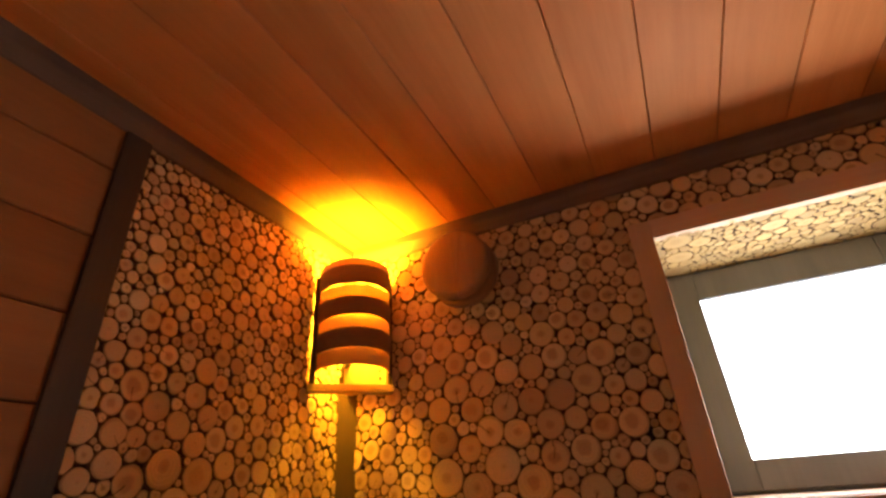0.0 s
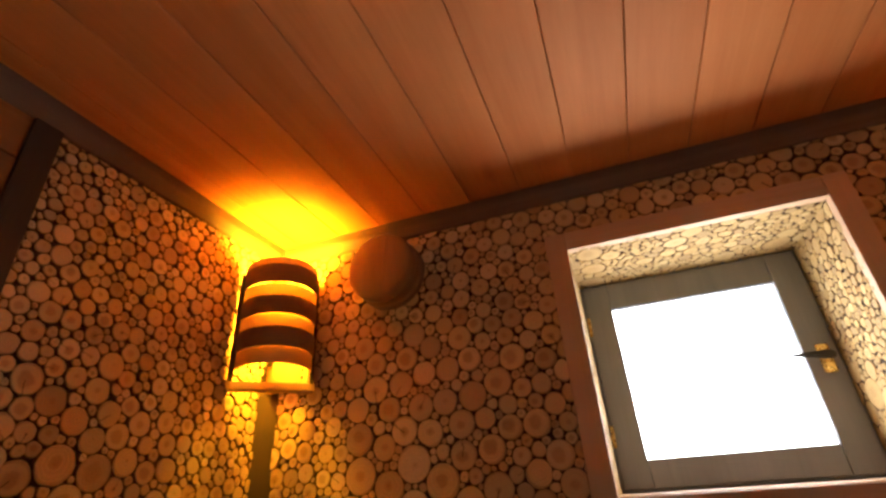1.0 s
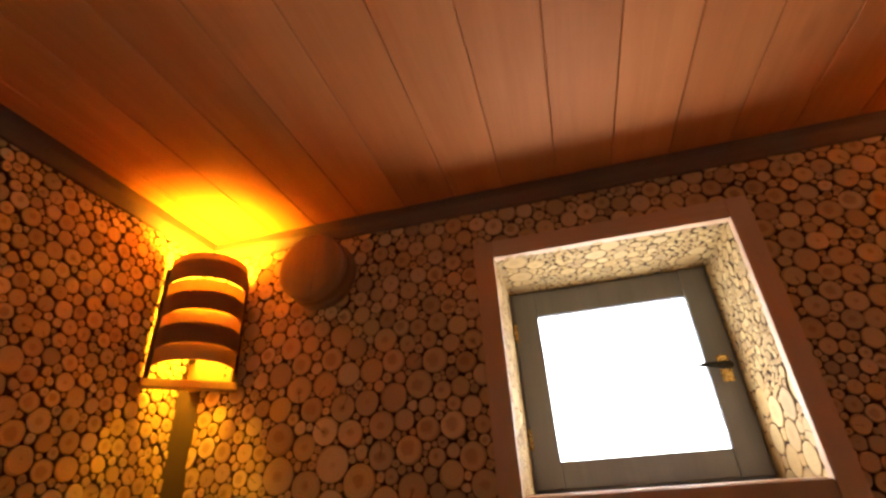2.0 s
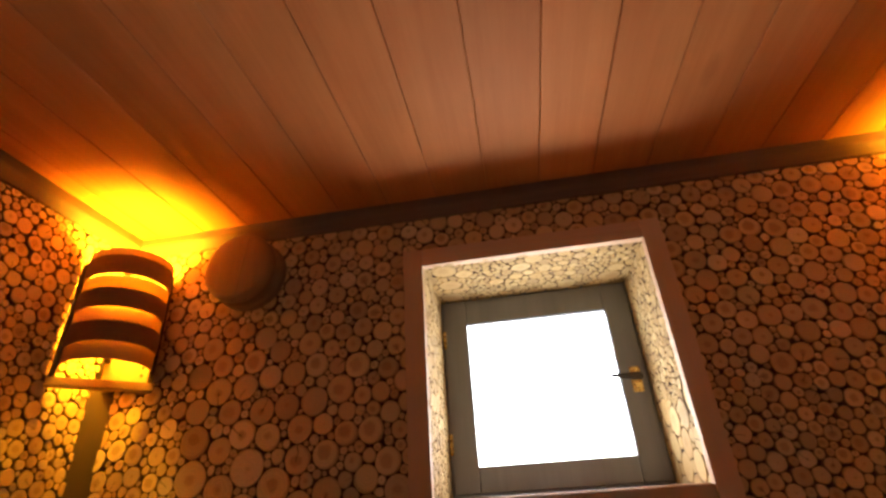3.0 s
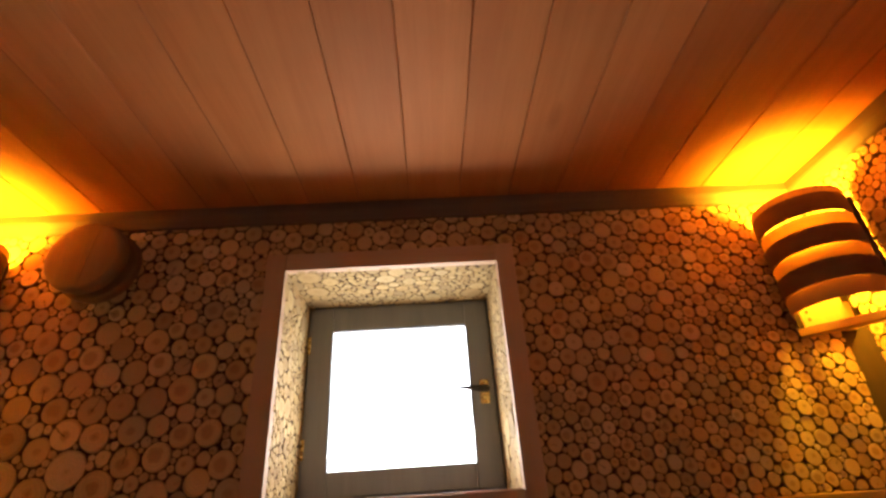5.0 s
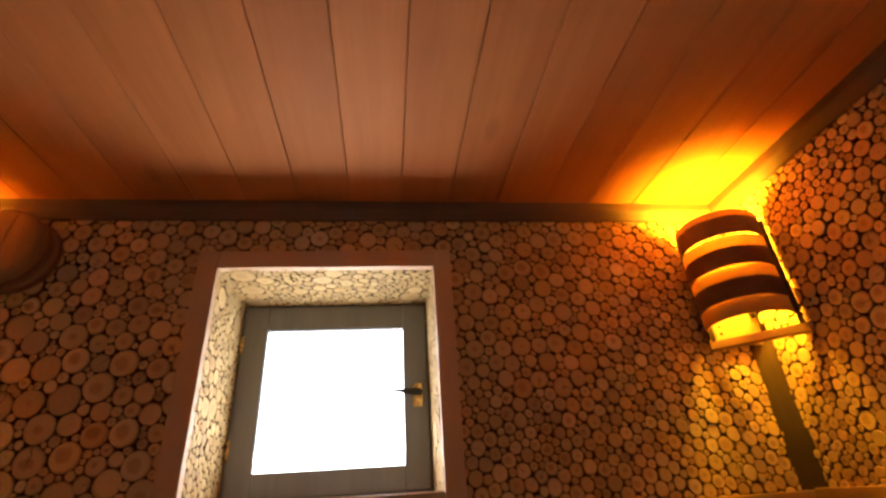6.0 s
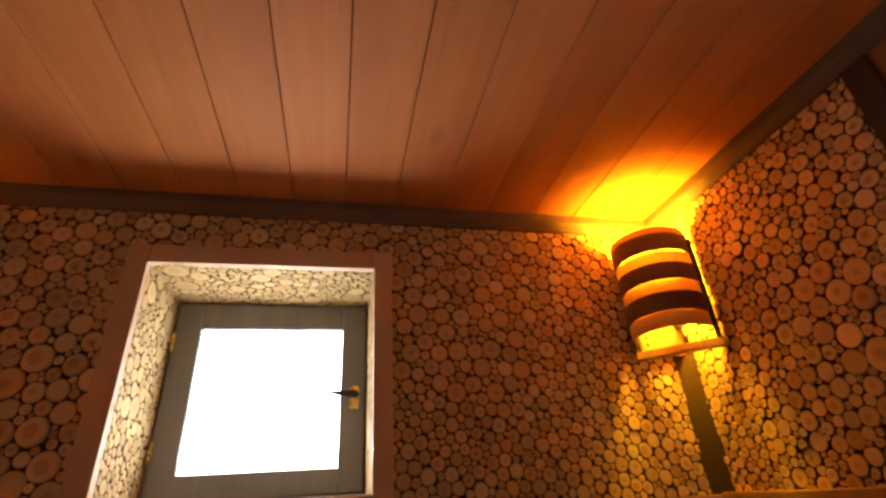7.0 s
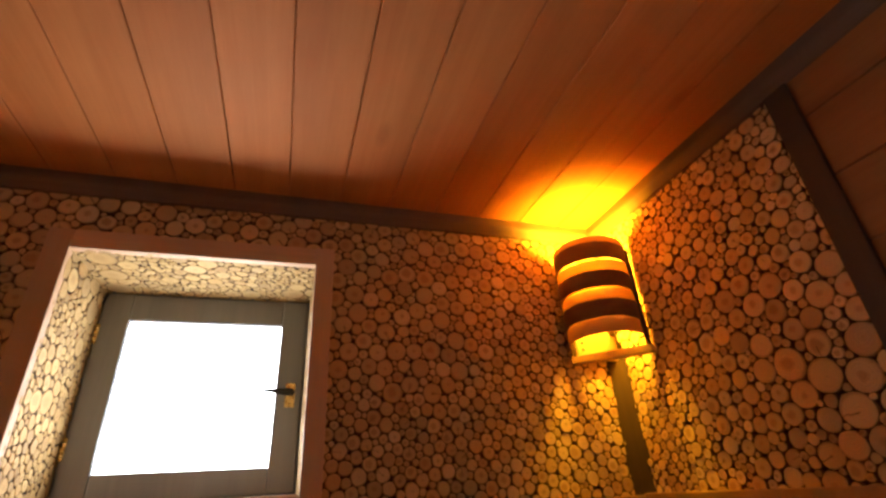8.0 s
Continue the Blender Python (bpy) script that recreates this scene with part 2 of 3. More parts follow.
wall_south = tagged(part("wall_south", box(bmesh.new(), (XL - DEPTH, YB - T, 0), (XR + DEPTH, YB, ZC + 0.1)), BOUNCE_BOARD),
                    "plain unseen wooden wall closing the room, paled to bounce light", "wall", kind="structure")

# ceiling: boards with eased edges in one mesh, running towards the window wall
bm = bmesh.new()
PITCH = 0.1258
first = 0.081 - 9 * PITCH
for k in range(18):
    x0, x1 = max(first + k * PITCH, XL - DEPTH), min(first + (k + 1) * PITCH, XR + DEPTH)
    if x1 - x0 > 0.01:
        e, g = 0.001, 0.0011
        prism(bm, [(x0 + g, ZC + 0.008), (x0 + g, ZC + e), (x0 + g + e, ZC), (x1 - g - e, ZC), (x1 - g, ZC + e), (x1 - g, ZC + 0.008)], 1, YB, BACK)
box(bm, (XL - DEPTH, YB, ZC + 0.0085), (XR + DEPTH, BACK, ZC + 0.1))
ceiling = tagged(part("ceiling", bm, CEILING_WOOD), "warm honey-coloured ceiling of narrow wooden boards", "ceiling", kind="structure")

# level boards on the near parts of the side walls
BOARD = 0.1233
bm = bmesh.new()
e = 0.0022
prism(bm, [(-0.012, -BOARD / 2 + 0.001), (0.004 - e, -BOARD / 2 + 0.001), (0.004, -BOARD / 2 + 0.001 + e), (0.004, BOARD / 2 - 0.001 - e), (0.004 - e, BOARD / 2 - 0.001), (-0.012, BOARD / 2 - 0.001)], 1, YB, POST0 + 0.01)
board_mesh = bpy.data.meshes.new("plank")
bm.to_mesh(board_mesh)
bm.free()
board_mesh.materials.append(SHADED_WALL_BOARD)
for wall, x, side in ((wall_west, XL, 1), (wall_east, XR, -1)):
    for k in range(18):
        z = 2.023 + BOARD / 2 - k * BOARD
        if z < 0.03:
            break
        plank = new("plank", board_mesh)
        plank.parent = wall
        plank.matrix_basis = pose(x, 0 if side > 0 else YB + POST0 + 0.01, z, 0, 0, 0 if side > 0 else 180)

# battens: round the ceiling, at the ends of the slices, in the corners, and the rail
def trim(name, bm, material, label):
    return tagged(part(name, bm, material), label, "trim", kind="structure")


crown = [(0.0, ZC), (-0.033, ZC), (-0.033, ZC - 0.020), (-0.031, ZC - 0.025), (-0.017, ZC - 0.043), (-0.014, ZC - 0.045), (0.0, ZC - 0.045)]
label = "dark brown stained wooden batten along the ceiling edge"
trim("trim", prism(bmesh.new(), [(BACK + y, z) for y, z in crown], 0, XL - DEPTH, XR + DEPTH), TRIM_GLARE_X, label)
trim("trim", prism(bmesh.new(), [(XL - DEPTH - y, z) for y, z in crown], 1, YB, BACK - 0.033), TRIM_SHADE_Y, label)
trim("trim", prism(bmesh.new(), [(XR + DEPTH + y, z) for y, z in crown], 1, YB, BACK - 0.033), TRIM_SHADE_Y, label)
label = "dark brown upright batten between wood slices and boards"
trim("trim", box(bmesh.new(), (XL - DEPTH, POST0, 0), (XL + 0.012, POST1, ZC - 0.044), 0.003), TRIM_SHADE_Z, label)
trim("trim", box(bmesh.new(), (XR - 0.012, POST0, 0), (XR + DEPTH, POST1, ZC - 0.044), 0.003), TRIM_SHADE_Z, label)
label = "brown wooden corner strip below the lamp"
w = 0.046
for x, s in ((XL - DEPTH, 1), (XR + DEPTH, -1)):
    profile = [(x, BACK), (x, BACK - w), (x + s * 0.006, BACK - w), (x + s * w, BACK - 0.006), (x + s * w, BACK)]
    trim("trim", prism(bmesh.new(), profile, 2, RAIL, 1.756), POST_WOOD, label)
label = "wooden rail along the foot of the slices"
trim("trim", box(bmesh.new(), (XL - DEPTH, YW - 0.016, RAIL - 0.05), (XR + DEPTH, BACK, RAIL - 0.001), 0.003), RAIL_WOOD, label)
trim("trim", box(bmesh.new(), (XR - 0.022, POST1, RAIL - 0.046), (XR + DEPTH, YW - 0.017, RAIL + 0.003), 0.003), RAIL_WOOD, label)

# ---- window ----
window_1 = tagged(new("window_1"), "small square window with dark sash, pale pinkish casing and white sky", "window", kind="structure")
window_1.location = (0, 0, 0)
Y0 = YW - 0.015
for name, a, b, m in (("casing_board", (CX0, Y0, CZ0), (WX0, BACK, CZ1 - 0.002), CASING_Z), ("casing_board", (WX1, Y0, CZ0), (CX1, BACK, CZ1), CASING_Z),
                      ("casing_board", (WX0, Y0 + 0.002, WZ1), (WX1, BACK, CZ1 - 0.001), CASING_X), ("casing_board", (WX0, Y0 + 0.002, CZ0), (WX1, BACK, WZ0), CASING_X)):
    part(name, box(bmesh.new(), a, b, 0.0025), m, window_1, "pinkish-brown planed casing board")
SASH = 1.232
part("window_sill", box(bmesh.new(), (WX0 - DEPTH, BACK, WZ0 - 0.006), (WX1 + DEPTH, SASH + 0.05, WZ0 + 0.002), 0.002), CASING_X, window_1)
fx0, fx1, fz0, fz1 = WX0 - 0.010, WX1 + 0.010, WZ0 + 0.002, WZ1 + 0.010
bm = bmesh.new()
for a, b in (((fx0, SASH + 0.012, fz0), (fx0 + 0.024, SASH + 0.085, fz1)), ((fx1 - 0.024, SASH + 0.012, fz0), (fx1, SASH + 0.085, fz1)),
             ((fx0 + 0.024, SASH + 0.012, fz1 - 0.024), (fx1 - 0.024, SASH + 0.085, fz1)), ((fx0 + 0.024, SASH + 0.012, fz0), (fx1 - 0.024, SASH + 0.085, fz0 + 0.024))):
    box(bm, a, b)
part("window_frame", bm, SASH_GLARE_WOOD, window_1, "dark frame set in the wall")
sash = tagged(new("sash"), "dark wooden sash, the window's glare put into its blue-grey colour")
sash.parent = window_1
sx0, sx1, sz0, sz1 = WX0 + 0.004, WX1 - 0.004, WZ0 + 0.008, WZ1 - 0.004
rebate = 0.024
for name, a, b in (("stile", (sx0, SASH, sz0), (PX0, SASH + 0.045, sz1)), ("stile", (PX1, SASH, sz0), (sx1, SASH + 0.045, sz1)),
                   ("sash_rail", (PX0, SASH + 0.001, PZ1), (PX1, SASH + 0.045, sz1)), ("sash_rail", (PX0, SASH + 0.001, sz0), (PX1, SASH + 0.045, PZ0))):
    part(name, box(bmesh.new(), a, b, 0.005, 3), SASH_GLARE_WOOD, sash, smooth=True)
pane = part("pane", box(bmesh.new(), (PX0 - 0.001, SASH + 0.007, PZ0 - 0.001), (PX1 + 0.001, SASH + 0.011, PZ1 + 0.001)), GLASS, window_1, "clear window glass")
pane.visible_shadow = False
for z in (1.86, 1.60):
    bm = lathe(bmesh.new(), [(0.003, -0.024), (0.0045, -0.022), (0.0045, 0.022), (0.003, 0.024)], 16)
    at(part("hinge", bm, BRASS, window_1, "small brass hinge", True), WX0 + 0.006, SASH - 0.003, z)
handle = tagged(new("handle"), "brass window handle with a dark lever")
handle.parent = window_1
part("backplate", box(bmesh.new(), (0.238, SASH - 0.004, 1.684), (0.262, SASH, 1.744), 0.0035, 3), BRASS, handle, smooth=True)
at(part("spindle", lathe(bmesh.new(), [(0.006, 0), (0.0095, 0.002), (0.0095, 0.012), (0.007, 0.016), (0.007, 0.03)], 24), BRASS, handle, smooth=True), 0.25, SASH, 1.716).rotation_euler = (radians(90), 0, 0)
bm = bmesh.new()
prism(bm, [(0.258, 1.708), (0.262, 1.714), (0.260, 1.722), (0.252, 1.726), (0.205, 1.7255), (0.178, 1.724), (0.176, 1.7205), (0.205, 1.716), (0.240, 1.708)], 1, SASH - 0.034, SASH - 0.024)
bmesh.ops.bevel(bm, geom=bm.edges[:], offset=0.0025, segments=2, affect="EDGES")
part("lever", bm, DARK_METAL, handle, "dark lever", True)
for z in (1.692, 1.736):
    at(part("screw", lathe(bmesh.new(), [(0.0032, 0), (0.0032, 0.001), (0.002, 0.0018)], 12), BRASS, handle, smooth=True), 0.25, SASH - 0.004, z).rotation_euler = (radians(90), 0, 0)

# daylight in the opening: the sky through the whole pane, the bright ground outside from low down
def opening_light(name, power, colour, z0, z1, up, spread):
    light = new(name, bpy.data.lights.new(name, "AREA"))
    light.data.shape, light.data.size, light.data.size_y = "RECTANGLE", PX1 - PX0, z1 - z0
    light.data.energy, light.data.color, light.data.spread = power, colour, radians(spread)
    x, z = (PX0 + PX1) / 2, (z0 + z1) / 2
    light.matrix_world = look((x, SASH + 0.018, z), (x, SASH - 0.982, z + math.tan(radians(up))))


opening_light("sky_light", SKY_POWER, (0.97, 0.98, 1.0), PZ0, PZ1, 0, 160)
opening_light("ground_light", GROUND_POWER, (1.0, 0.97, 0.94), PZ0, PZ0 + 0.11, 25, 160)


# ---- corner lamps ----
def arc(bm, half, bulge, setback, z0, z1, thick, steps=28):
    """A bent veneer strip between the two uprights; local x along the chord, -y out into the room."""
    loops = []
    for k in range(steps + 1):
        a = math.pi * k / steps
        for d in (0.0, -thick):
            px, py = -(half + d - 0.2 * setback) * math.cos(a), -(bulge + d - setback) * math.sin(a)
            loops.append((bm.verts.new((px, py, z0)), bm.verts.new((px, py, z1))))
    for k in range(steps):
        (o0, o1), (i0, i1), (p0, p1), (q0, q1) = loops[2 * k], loops[2 * k + 1], loops[2 * k + 2], loops[2 * k + 3]
        for quad in ((o0, p0, p1, o1), (i0, i1, q1, q0), (o1, p1, q1, i1), (o0, i0, q0, p0)):
            bm.faces.new(quad)
    for o, i in ((loops[0], loops[1]), (loops[-2], loops[-1])):
        bm.faces.new((o[0], o[1], i[1], i[0]))
    bmesh.ops.recalc_face_normals(bm, faces=bm.faces)
    return bm


def corner_lamp(m, side, half=0.087, shift=0.0, bulge=0.108, wide=0.098):
    """side: 1 or -1, the end of the chord that meets the window wall. shift: of the slats along the chord."""
    lamp = tagged(new("corner_lamp"), "slatted wooden corner lampshade glowing amber in the wall corner", "lamp", "corner lamps")
    for z0, z1 in ((0.220, 0.2655), (0.143, 0.1865), (0.0675, 0.1115)):
        at(part("outer_slat", arc(bmesh.new(), half, bulge, 0.0, z0, z1, 0.004), SHADED_VENEER, lamp, "bent veneer slat, its unlit side darkened in colour", True), shift, 0, 0)
    for z0, z1, back in ((0.248, 0.283, 0.0045), (0.176, 0.2195, 0.0125), (0.102, 0.150, 0.0125), (0.032, 0.076, 0.0125)):
        at(part("inner_slat", arc(bmesh.new(), half, bulge, back, z0, z1, 0.004), VENEER, lamp, "pale bent veneer slat lit from within", True), shift, 0, 0)
    for s in (-1, 1):
        bm = box(bmesh.new(), (s * 0.0885 - 0.0055, -0.018, 0.004), (s * 0.0885 + 0.0055, 0.006, 0.262), 0.0015)
        part("upright", bm, TRIM_SHADE_Z, lamp, "dark brown upright batten")
    part("bottom_board", box(bmesh.new(), (-wide, -0.018, -0.012), (wide, 0.012, 0.006), 0.0015), BATTEN, lamp)
    # mounting plate against the window wall, with two screws
    along, off = Vector((side, -1, 0)) / math.sqrt(2), Vector((-side, -1, 0)) / math.sqrt(2)
    corner = Vector((0, SPAN * math.sqrt(2), 0))
    bm = box(bmesh.new(), (0.012, 0.006, 0.0), (0.142, 0.016, 0.262), 0.0015)
    for v in bm.verts:
        v.co = corner + along * v.co.x + off * v.co.y + Vector((0, 0, v.co.z))
    bmesh.ops.recalc_face_normals(bm, faces=bm.faces)
    plate = part("mounting_plate", bm, BATTEN, lamp)
    for z in (0.028, 0.046):
        bm = lathe(bmesh.new(), [(0.0038, 0.0), (0.0038, 0.0008), (0.002, 0.0014)], 12)
        spot = corner + along * 0.118 + off * 0.016 + Vector((0, 0, z))
        bmesh.ops.transform(bm, matrix=Matrix.Translation(spot) @ off.to_track_quat("Z", "Y").to_matrix().to_4x4(), verts=bm.verts)
        part("screw", bm, DARK_METAL, plate)
    # added out of sight: holder and arm that cut the bulb's light downwards
    holder = lathe(bmesh.new(), [(0.020, 0.072), (0.025, 0.076), (0.028, 0.090), (0.028, 0.130), (0.025, 0.138), (0.016, 0.140)], 32)
    at(part("bulb_baffle", holder, CERAMIC, lamp, "unseen white ceramic holder added to block the bulb's downward light", True), 0, -0.040, 0)
    part("baffle_arm", box(bmesh.new(), (-0.007, -0.040, 0.066), (0.007, 0.088, 0.073), 0.001), DARK_METAL, lamp, "unseen dark steel arm added to carry the light block")
    lamp.matrix_basis = m
    bulb = new("bulb_light", bpy.data.lights.new("bulb_light", "POINT"))
    bulb.data.energy, bulb.data.color, bulb.data.shadow_soft_size = LAMP_POWER, LAMP_COLOUR, 0.05
    bulb.matrix_world = m @ pose(0, -0.042, BULB_Z)
    return lamp


LAMP_Z, SPAN, BULB_Z = 1.752, 0.080, 0.195
corner_lamp(pose(XL + SPAN - 0.005, YW - SPAN - 0.005, LAMP_Z, 0, 0, 45), 1, 0.089, 0.002)
corner_lamp(pose(XR - SPAN + 0.005, YW - SPAN - 0.005, LAMP_Z, 0, 0, -45), -1, 0.095, -0.0075)

# ---- air vent ----
vent = tagged(new("air_vent"), "round turned brown wooden air vent on the slice wall", "vent")
vent.matrix_basis = pose(-0.653, YW + 0.002, 2.006, 90, 0, 0)
part("base", lathe(bmesh.new(), [(0.086, -0.006), (0.090, 0.004), (0.090, 0.022), (0.086, 0.027), (0.05, 0.028)]), VENT_WOOD, vent, smooth=True)
part("neck", lathe(bmesh.new(), [(0.03, 0.026), (0.03, 0.048)], 32), VENT_WOOD, vent, smooth=True)
for s, lift in ((1, 0.0), (-1, 0.0003)):
    bm = lathe(bmesh.new(), [(0.066, 0.046), (0.080, 0.047), (0.0865, 0.050), (0.087, 0.053), (0.087, 0.064), (0.0855, 0.069), (0.082, 0.0725), (0.077, 0.0748), (0.074, 0.0753), (0.02, 0.0755)], 96)
    bmesh.ops.bisect_plane(bm, geom=bm.verts[:] + bm.edges[:] + bm.faces[:], plane_co=(0.014 + 0.0003 * s, 0, 0), plane_no=(-s, 0.1 * s, 0), clear_outer=True)
    bmesh.ops.holes_fill(bm, edges=[e for e in bm.edges if e.is_boundary])
    at(part("cover_board", bm, VENT_WOOD, vent, smooth=True), 0, 0, lift)


# ---- wood slices ----
def pack(w, h, hole, rng, sizes, large, over=0.012, step=0.0025):
    """Circles of mixed size packed on a sheet w by h, with none in the hole. large(u, v): where the large ones lie.
    Returns rows of u, v, r."""
    us, vs = np.arange(-over, w + over, step), np.arange(-over, h + over, step)
    gu, gv = np.meshgrid(us, vs, indexing="ij")
    room = np.full(gu.shape, 0.2)
    if hole:
        a, b, c, d = hole
        depth = np.minimum(np.minimum(gu - a, b - gu), np.minimum(gv - c, d - gv))
        room[depth > over * 0.6] = -1
    found = []

    def add(i, j, r):
        u, v = us[i] + rng.uniform(-0.3, 0.3) * step, vs[j] + rng.uniform(-0.3, 0.3) * step
        found.append((u, v, r))
        reach = int((r + 0.055) / step)
        s = (slice(max(i - reach, 0), i + reach + 1), slice(max(j - reach, 0), j + reach + 1))
        room[s] = np.minimum(room[s], np.hypot(gu[s] - u, gv[s] - v) - r)

    area = w * h
    allowed = large(gu / w, gv / h)
    for lo, hi, density in sizes:
        misses = 0
        for _ in range(int(density * area)):
            r = rng.uniform(lo, hi)
            free = np.where(allowed, room, -1) if lo > 0.018 else room
            fit = np.argwhere((free >= r) & (free < r + 0.003))
            if len(fit) == 0:
                fit = np.argwhere(free >= r)
            if len(fit) == 0:
                misses += 1
                if misses > 12:
                    break
                continue
            i, j = fit[rng.integers(len(fit))]
            add(i, j, r)
    while True:
        i, j = np.unravel_index(np.argmax(room), room.shape)
        if room[i, j] < 0.0048:
            break
        add(i, j, min(room[i, j], 0.030))
    return np.array(found)


def outlines(circles, w, h, hole, rng, gap=0.0006, swell=1.145, steps=18):
    """Each circle grown into the gaps round it, kept off its neighbours and the sheet's edges."""
    angle = np.arange(steps) * 2 * math.pi / steps
    ray = np.stack([np.cos(angle), np.sin(angle)], 1)
    for n, (u, v, r) in enumerate(circles):
        lobes = sum(rng.normal(0, s) * np.cos(k * angle + rng.uniform(0, 6.3)) for k, s in ((2, 0.095), (3, 0.06), (5, 0.02)))
        reach = r * (swell + lobes)
        d = circles[:, :2] - (u, v)
        dist = np.hypot(d[:, 0], d[:, 1])
        near = np.where((dist < r + circles[:, 2] + 0.03) & (dist > 1e-6))[0]
        planes = [(d[k] / dist[k], (dist[k] ** 2 + r * r - circles[k, 2] ** 2) / (2 * dist[k]) - gap) for k in near]
        planes += [(np.array((1, 0)), w - u), (np.array((-1, 0)), u), (np.array((0, 1)), h - v), (np.array((0, -1)), v)]
        if hole:
            a, b, c, e = hole
            sides = [(a - u, np.array((1, 0))), (u - b, np.array((-1, 0))), (c - v, np.array((0, 1))), (v - e, np.array((0, -1)))]
            far, way = max(sides, key=lambda s: s[0])
            planes.append((way, far))
        hard = reach * 0 + 9
        for way, far in planes:
            facing = ray @ way
            limit = np.where(facing > 0.05, max(far, 0.0) / np.maximum(facing, 0.05), 9)
            hard = np.minimum(hard, limit)
        reach = np.minimum(reach, hard)
        soft = reach if swell > 1.25 else np.minimum((np.roll(reach, 1) + 2 * reach + np.roll(reach, -1)) / 4, hard)
        if soft.min() < 0.0012 and soft.max() < 0.006:
            continue
        soft = np.maximum(soft, 0.0006)
        yield n, u, v, r, soft[:, None] * ray


def slice_geometry(ring, r, thick, tilt, ease=0.0016):
    """Vertices, faces, face materials and flat coordinates of one slice, about its own middle."""
    n = len(ring)
    size = np.hypot(ring[:, 0], ring[:, 1])
    inner = ring * (1 - np.minimum(ease / size, 0.3))[:, None]
    height = lambda p: p @ tilt
    verts = [(x, y, -0.002) for x, y in ring] + [(x, y, thick - ease + height((x, y))) for x, y in ring] + [(x, y, thick + height((x, y))) for x, y in inner]
    faces, mats = [], []
    for lower, m in ((0, 1), (n, 0)):
        for k in range(n):
            j = (k + 1) % n
            faces.append((lower + k, lower + j, lower + n + j, lower + n + k))
            mats.append(m)
    faces.append(tuple(range(2 * n, 3 * n)))
    mats.append(0)
    flat = np.concatenate([ring, ring, inner]) / max(r, size.mean())
    return verts, faces, mats, flat


def slice_mesh(name, wood, verts, faces, mats, flat):
    mesh = bpy.data.meshes.new(name)
    mesh.from_pydata(verts, [], faces)
    mesh.materials.append(wood)
    mesh.materials.append(BARK)
    mesh.polygons.foreach_set("material_index", mats)
    layer = mesh.uv_layers.new(name="UVMap")
    loops = np.empty(len(mesh.loops), dtype=np.int32)
    mesh.loops.foreach_get("vertex_index", loops)
    layer.data.foreach_set("uv", np.asarray(flat)[loops].astype(np.float32).ravel())
    return mesh


def clad(parent, m, w, h, seed, sizes, hole=None, singles=300, first=None, gap=0.0006, swell=1.145, uneven=0.0013, large=lambda u, v: u > -1, wood=SLICE):
    """Covers the sheet w by h, whose corner and axes are m, with slices under parent."""
    rng = np.random.default_rng(seed)
    circles = pack(w, h, hole, rng, sizes, large)
    pieces = list(outlines(circles, w, h, hole, rng, gap, swell))
    if first:
        pieces.sort(key=first)
    rest = ([], [], [], [])
    for k, (n, u, v, r, ring) in enumerate(pieces):
        thick = DEPTH + rng.normal(0, uneven)
        verts, faces, mats, flat = slice_geometry(ring, r, thick, rng.normal(0, 0.02, 2))
        if k < singles:
            ob = new("wood_slice", slice_mesh("wood_slice", wood, verts, faces, mats, flat))
            ob.parent = parent
            ob.matrix_basis = m @ Matrix.Translation((u, v, 0))
        else:
            base = len(rest[0])
            rest[0].extend(tuple(m @ Vector((x + u, y + v, z))) for x, y, z in verts)
            rest[1].extend(tuple(base + i for i in f) for f in faces)
            rest[2].extend(mats)
            rest[3].extend(flat)
    if rest[0]:
        ob = new("wood_slices", slice_mesh("wood_slices", wood, *rest))
        ob.parent = parent
        tagged(ob, "more round wood slices set close together", kind="stuff")
    return len(pieces)


def axes(origin, u, v):
    u, v = Vector(u), Vector(v)
    m = Matrix((u, v, u.cross(v))).transposed().to_4x4()
    m.translation = origin
    return m


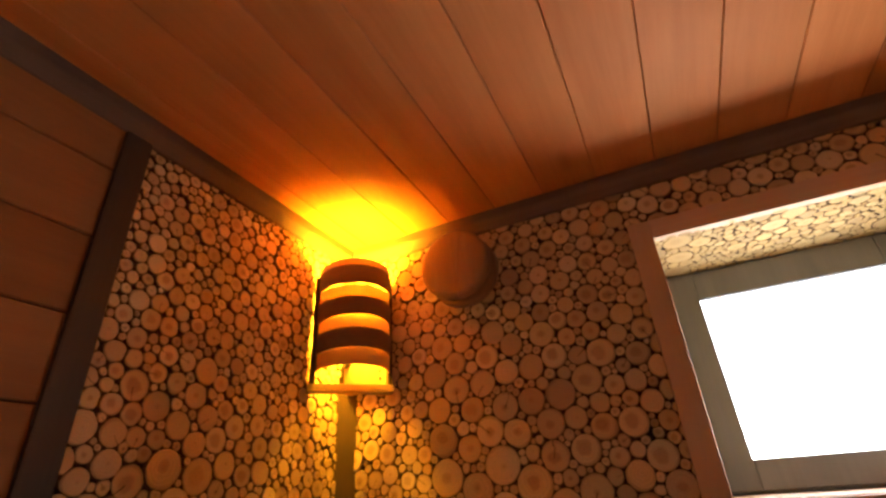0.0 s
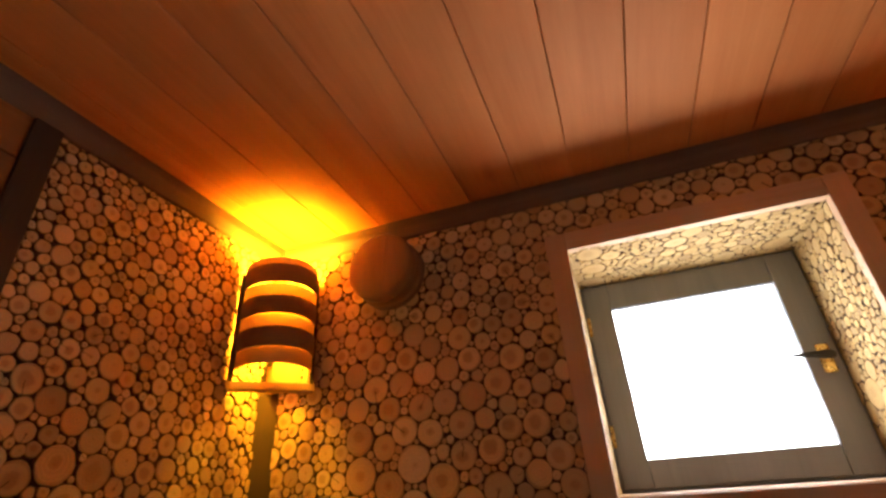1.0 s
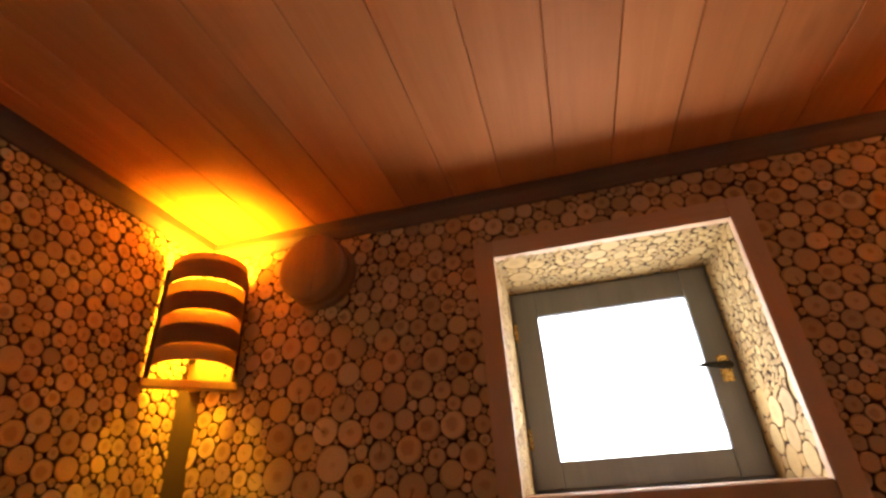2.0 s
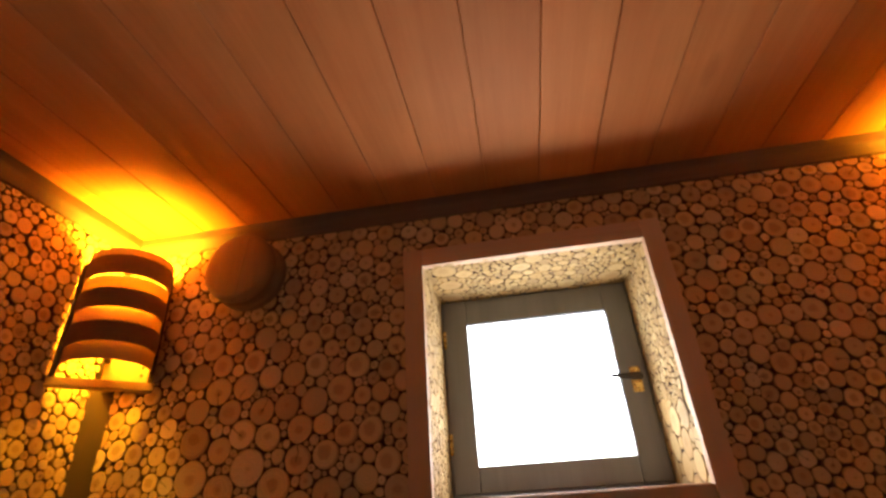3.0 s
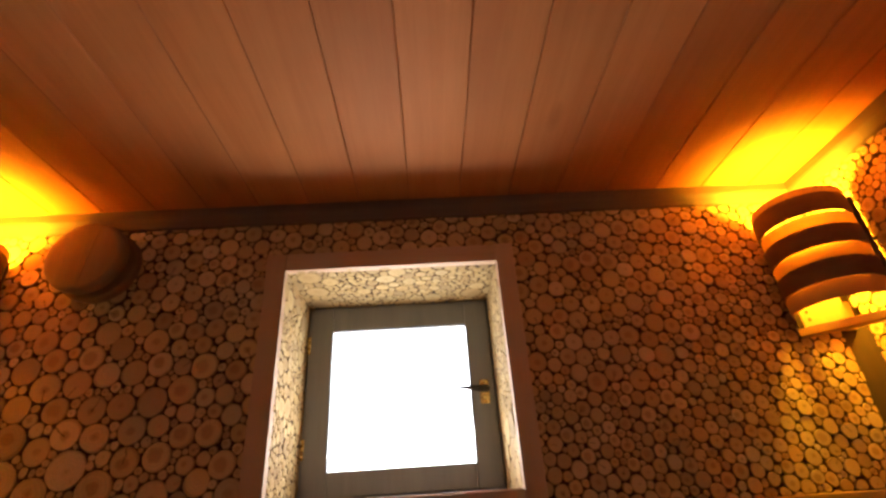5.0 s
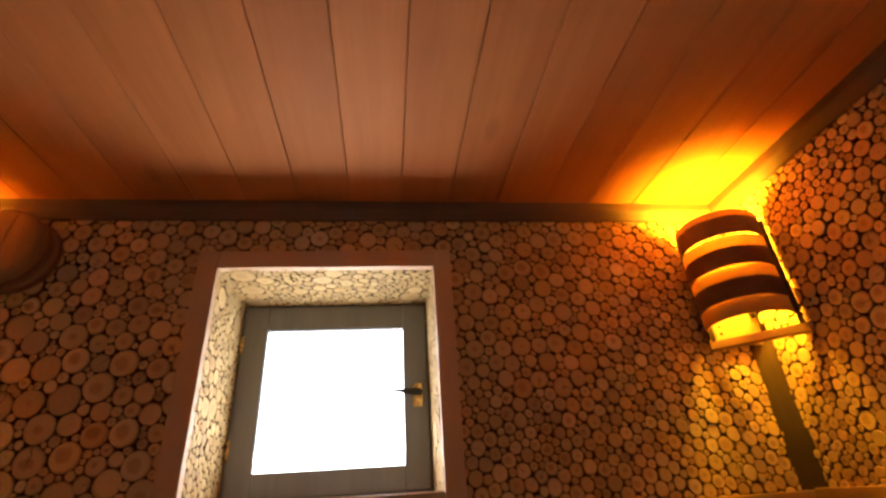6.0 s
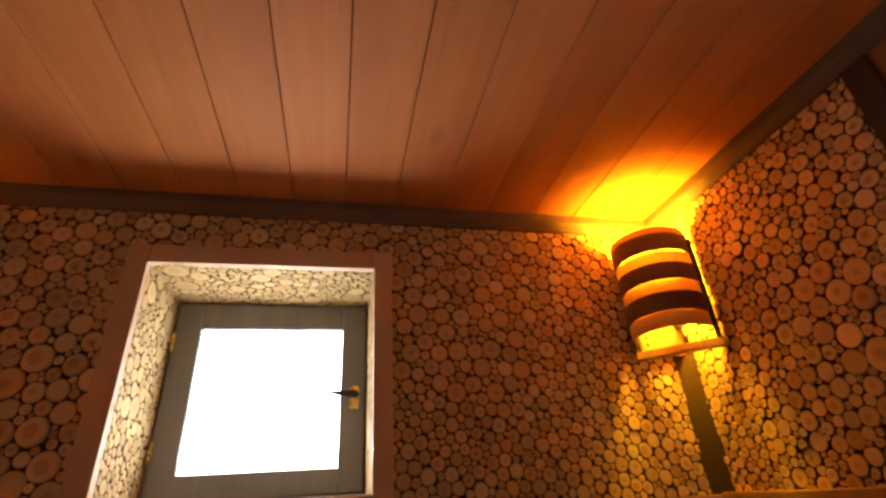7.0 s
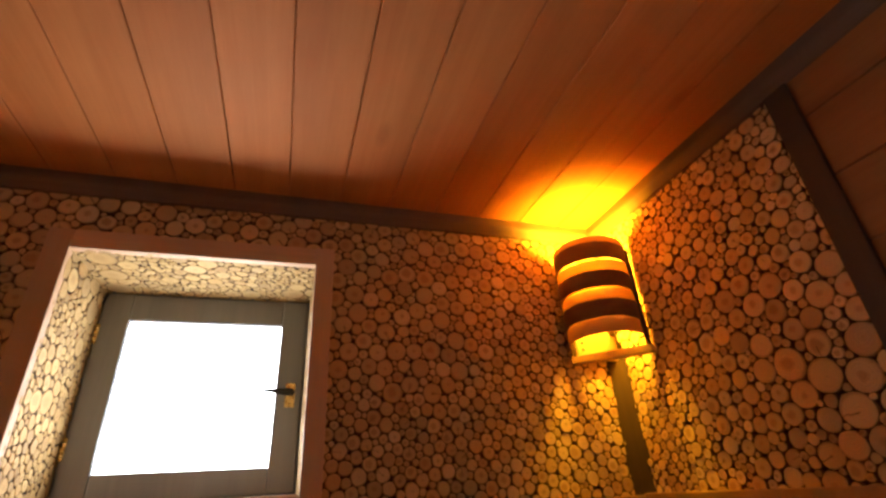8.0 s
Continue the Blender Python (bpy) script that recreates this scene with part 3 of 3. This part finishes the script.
MIXED = ((0.033, 0.038, 5), (0.025, 0.031, 30), (0.018, 0.023, 210), (0.012, 0.016, 420), (0.008, 0.011, 500))
SIDE = ((0.025, 0.030, 14), (0.019, 0.024, 90), (0.014, 0.018, 420), (0.008, 0.012, 700))
SMALL = ((0.020, 0.025, 18), (0.013, 0.018, 170), (0.008, 0.011, 800), (0.005, 0.007, 700))
low = RAIL
top = ZC - 0.045
w = XR - XL + 2 * DEPTH
clad(wall_north, axes((XL - DEPTH, BACK, low), (1, 0, 0), (0, 0, 1)), w, top - low, 5, MIXED,
     (CX0 - XL + DEPTH, CX1 - XL + DEPTH, CZ0 - low - 0.02, CZ1 - low), first=lambda p: abs(p[1] - 1.07) + 0.6 * abs(p[2] - 0.35), large=lambda u, v: (v < 0.62) & (abs(u - 0.5) < 0.38))
clad(wall_west, axes((XL - DEPTH, POST1, low), (0, 1, 0), (0, 0, 1)), BACK - 0.04 - POST1, top - low, 6, SIDE, large=lambda u, v: u < 0.62)
clad(wall_east, axes((XR + DEPTH, BACK - 0.04, low), (0, -1, 0), (0, 0, 1)), BACK - 0.04 - POST1, top - low, 7, SIDE, large=lambda u, v: u > 0.38)
deep = SASH + 0.012 - BACK
for a, b in (((WX0 - DEPTH, BACK, WZ0), (WX0 - 0.0028, BACK + deep, WZ1 + 0.0028)), ((WX1 + 0.0028, BACK, WZ0), (WX1 + DEPTH, BACK + deep, WZ1 + 0.0028)),
             ((WX0 - 0.0028, BACK, WZ1 + 0.0028), (WX1 + 0.0028, BACK + deep, WZ1 + DEPTH))):
    part("reveal_backing", box(bmesh.new(), a, b), BACKING, window_1)
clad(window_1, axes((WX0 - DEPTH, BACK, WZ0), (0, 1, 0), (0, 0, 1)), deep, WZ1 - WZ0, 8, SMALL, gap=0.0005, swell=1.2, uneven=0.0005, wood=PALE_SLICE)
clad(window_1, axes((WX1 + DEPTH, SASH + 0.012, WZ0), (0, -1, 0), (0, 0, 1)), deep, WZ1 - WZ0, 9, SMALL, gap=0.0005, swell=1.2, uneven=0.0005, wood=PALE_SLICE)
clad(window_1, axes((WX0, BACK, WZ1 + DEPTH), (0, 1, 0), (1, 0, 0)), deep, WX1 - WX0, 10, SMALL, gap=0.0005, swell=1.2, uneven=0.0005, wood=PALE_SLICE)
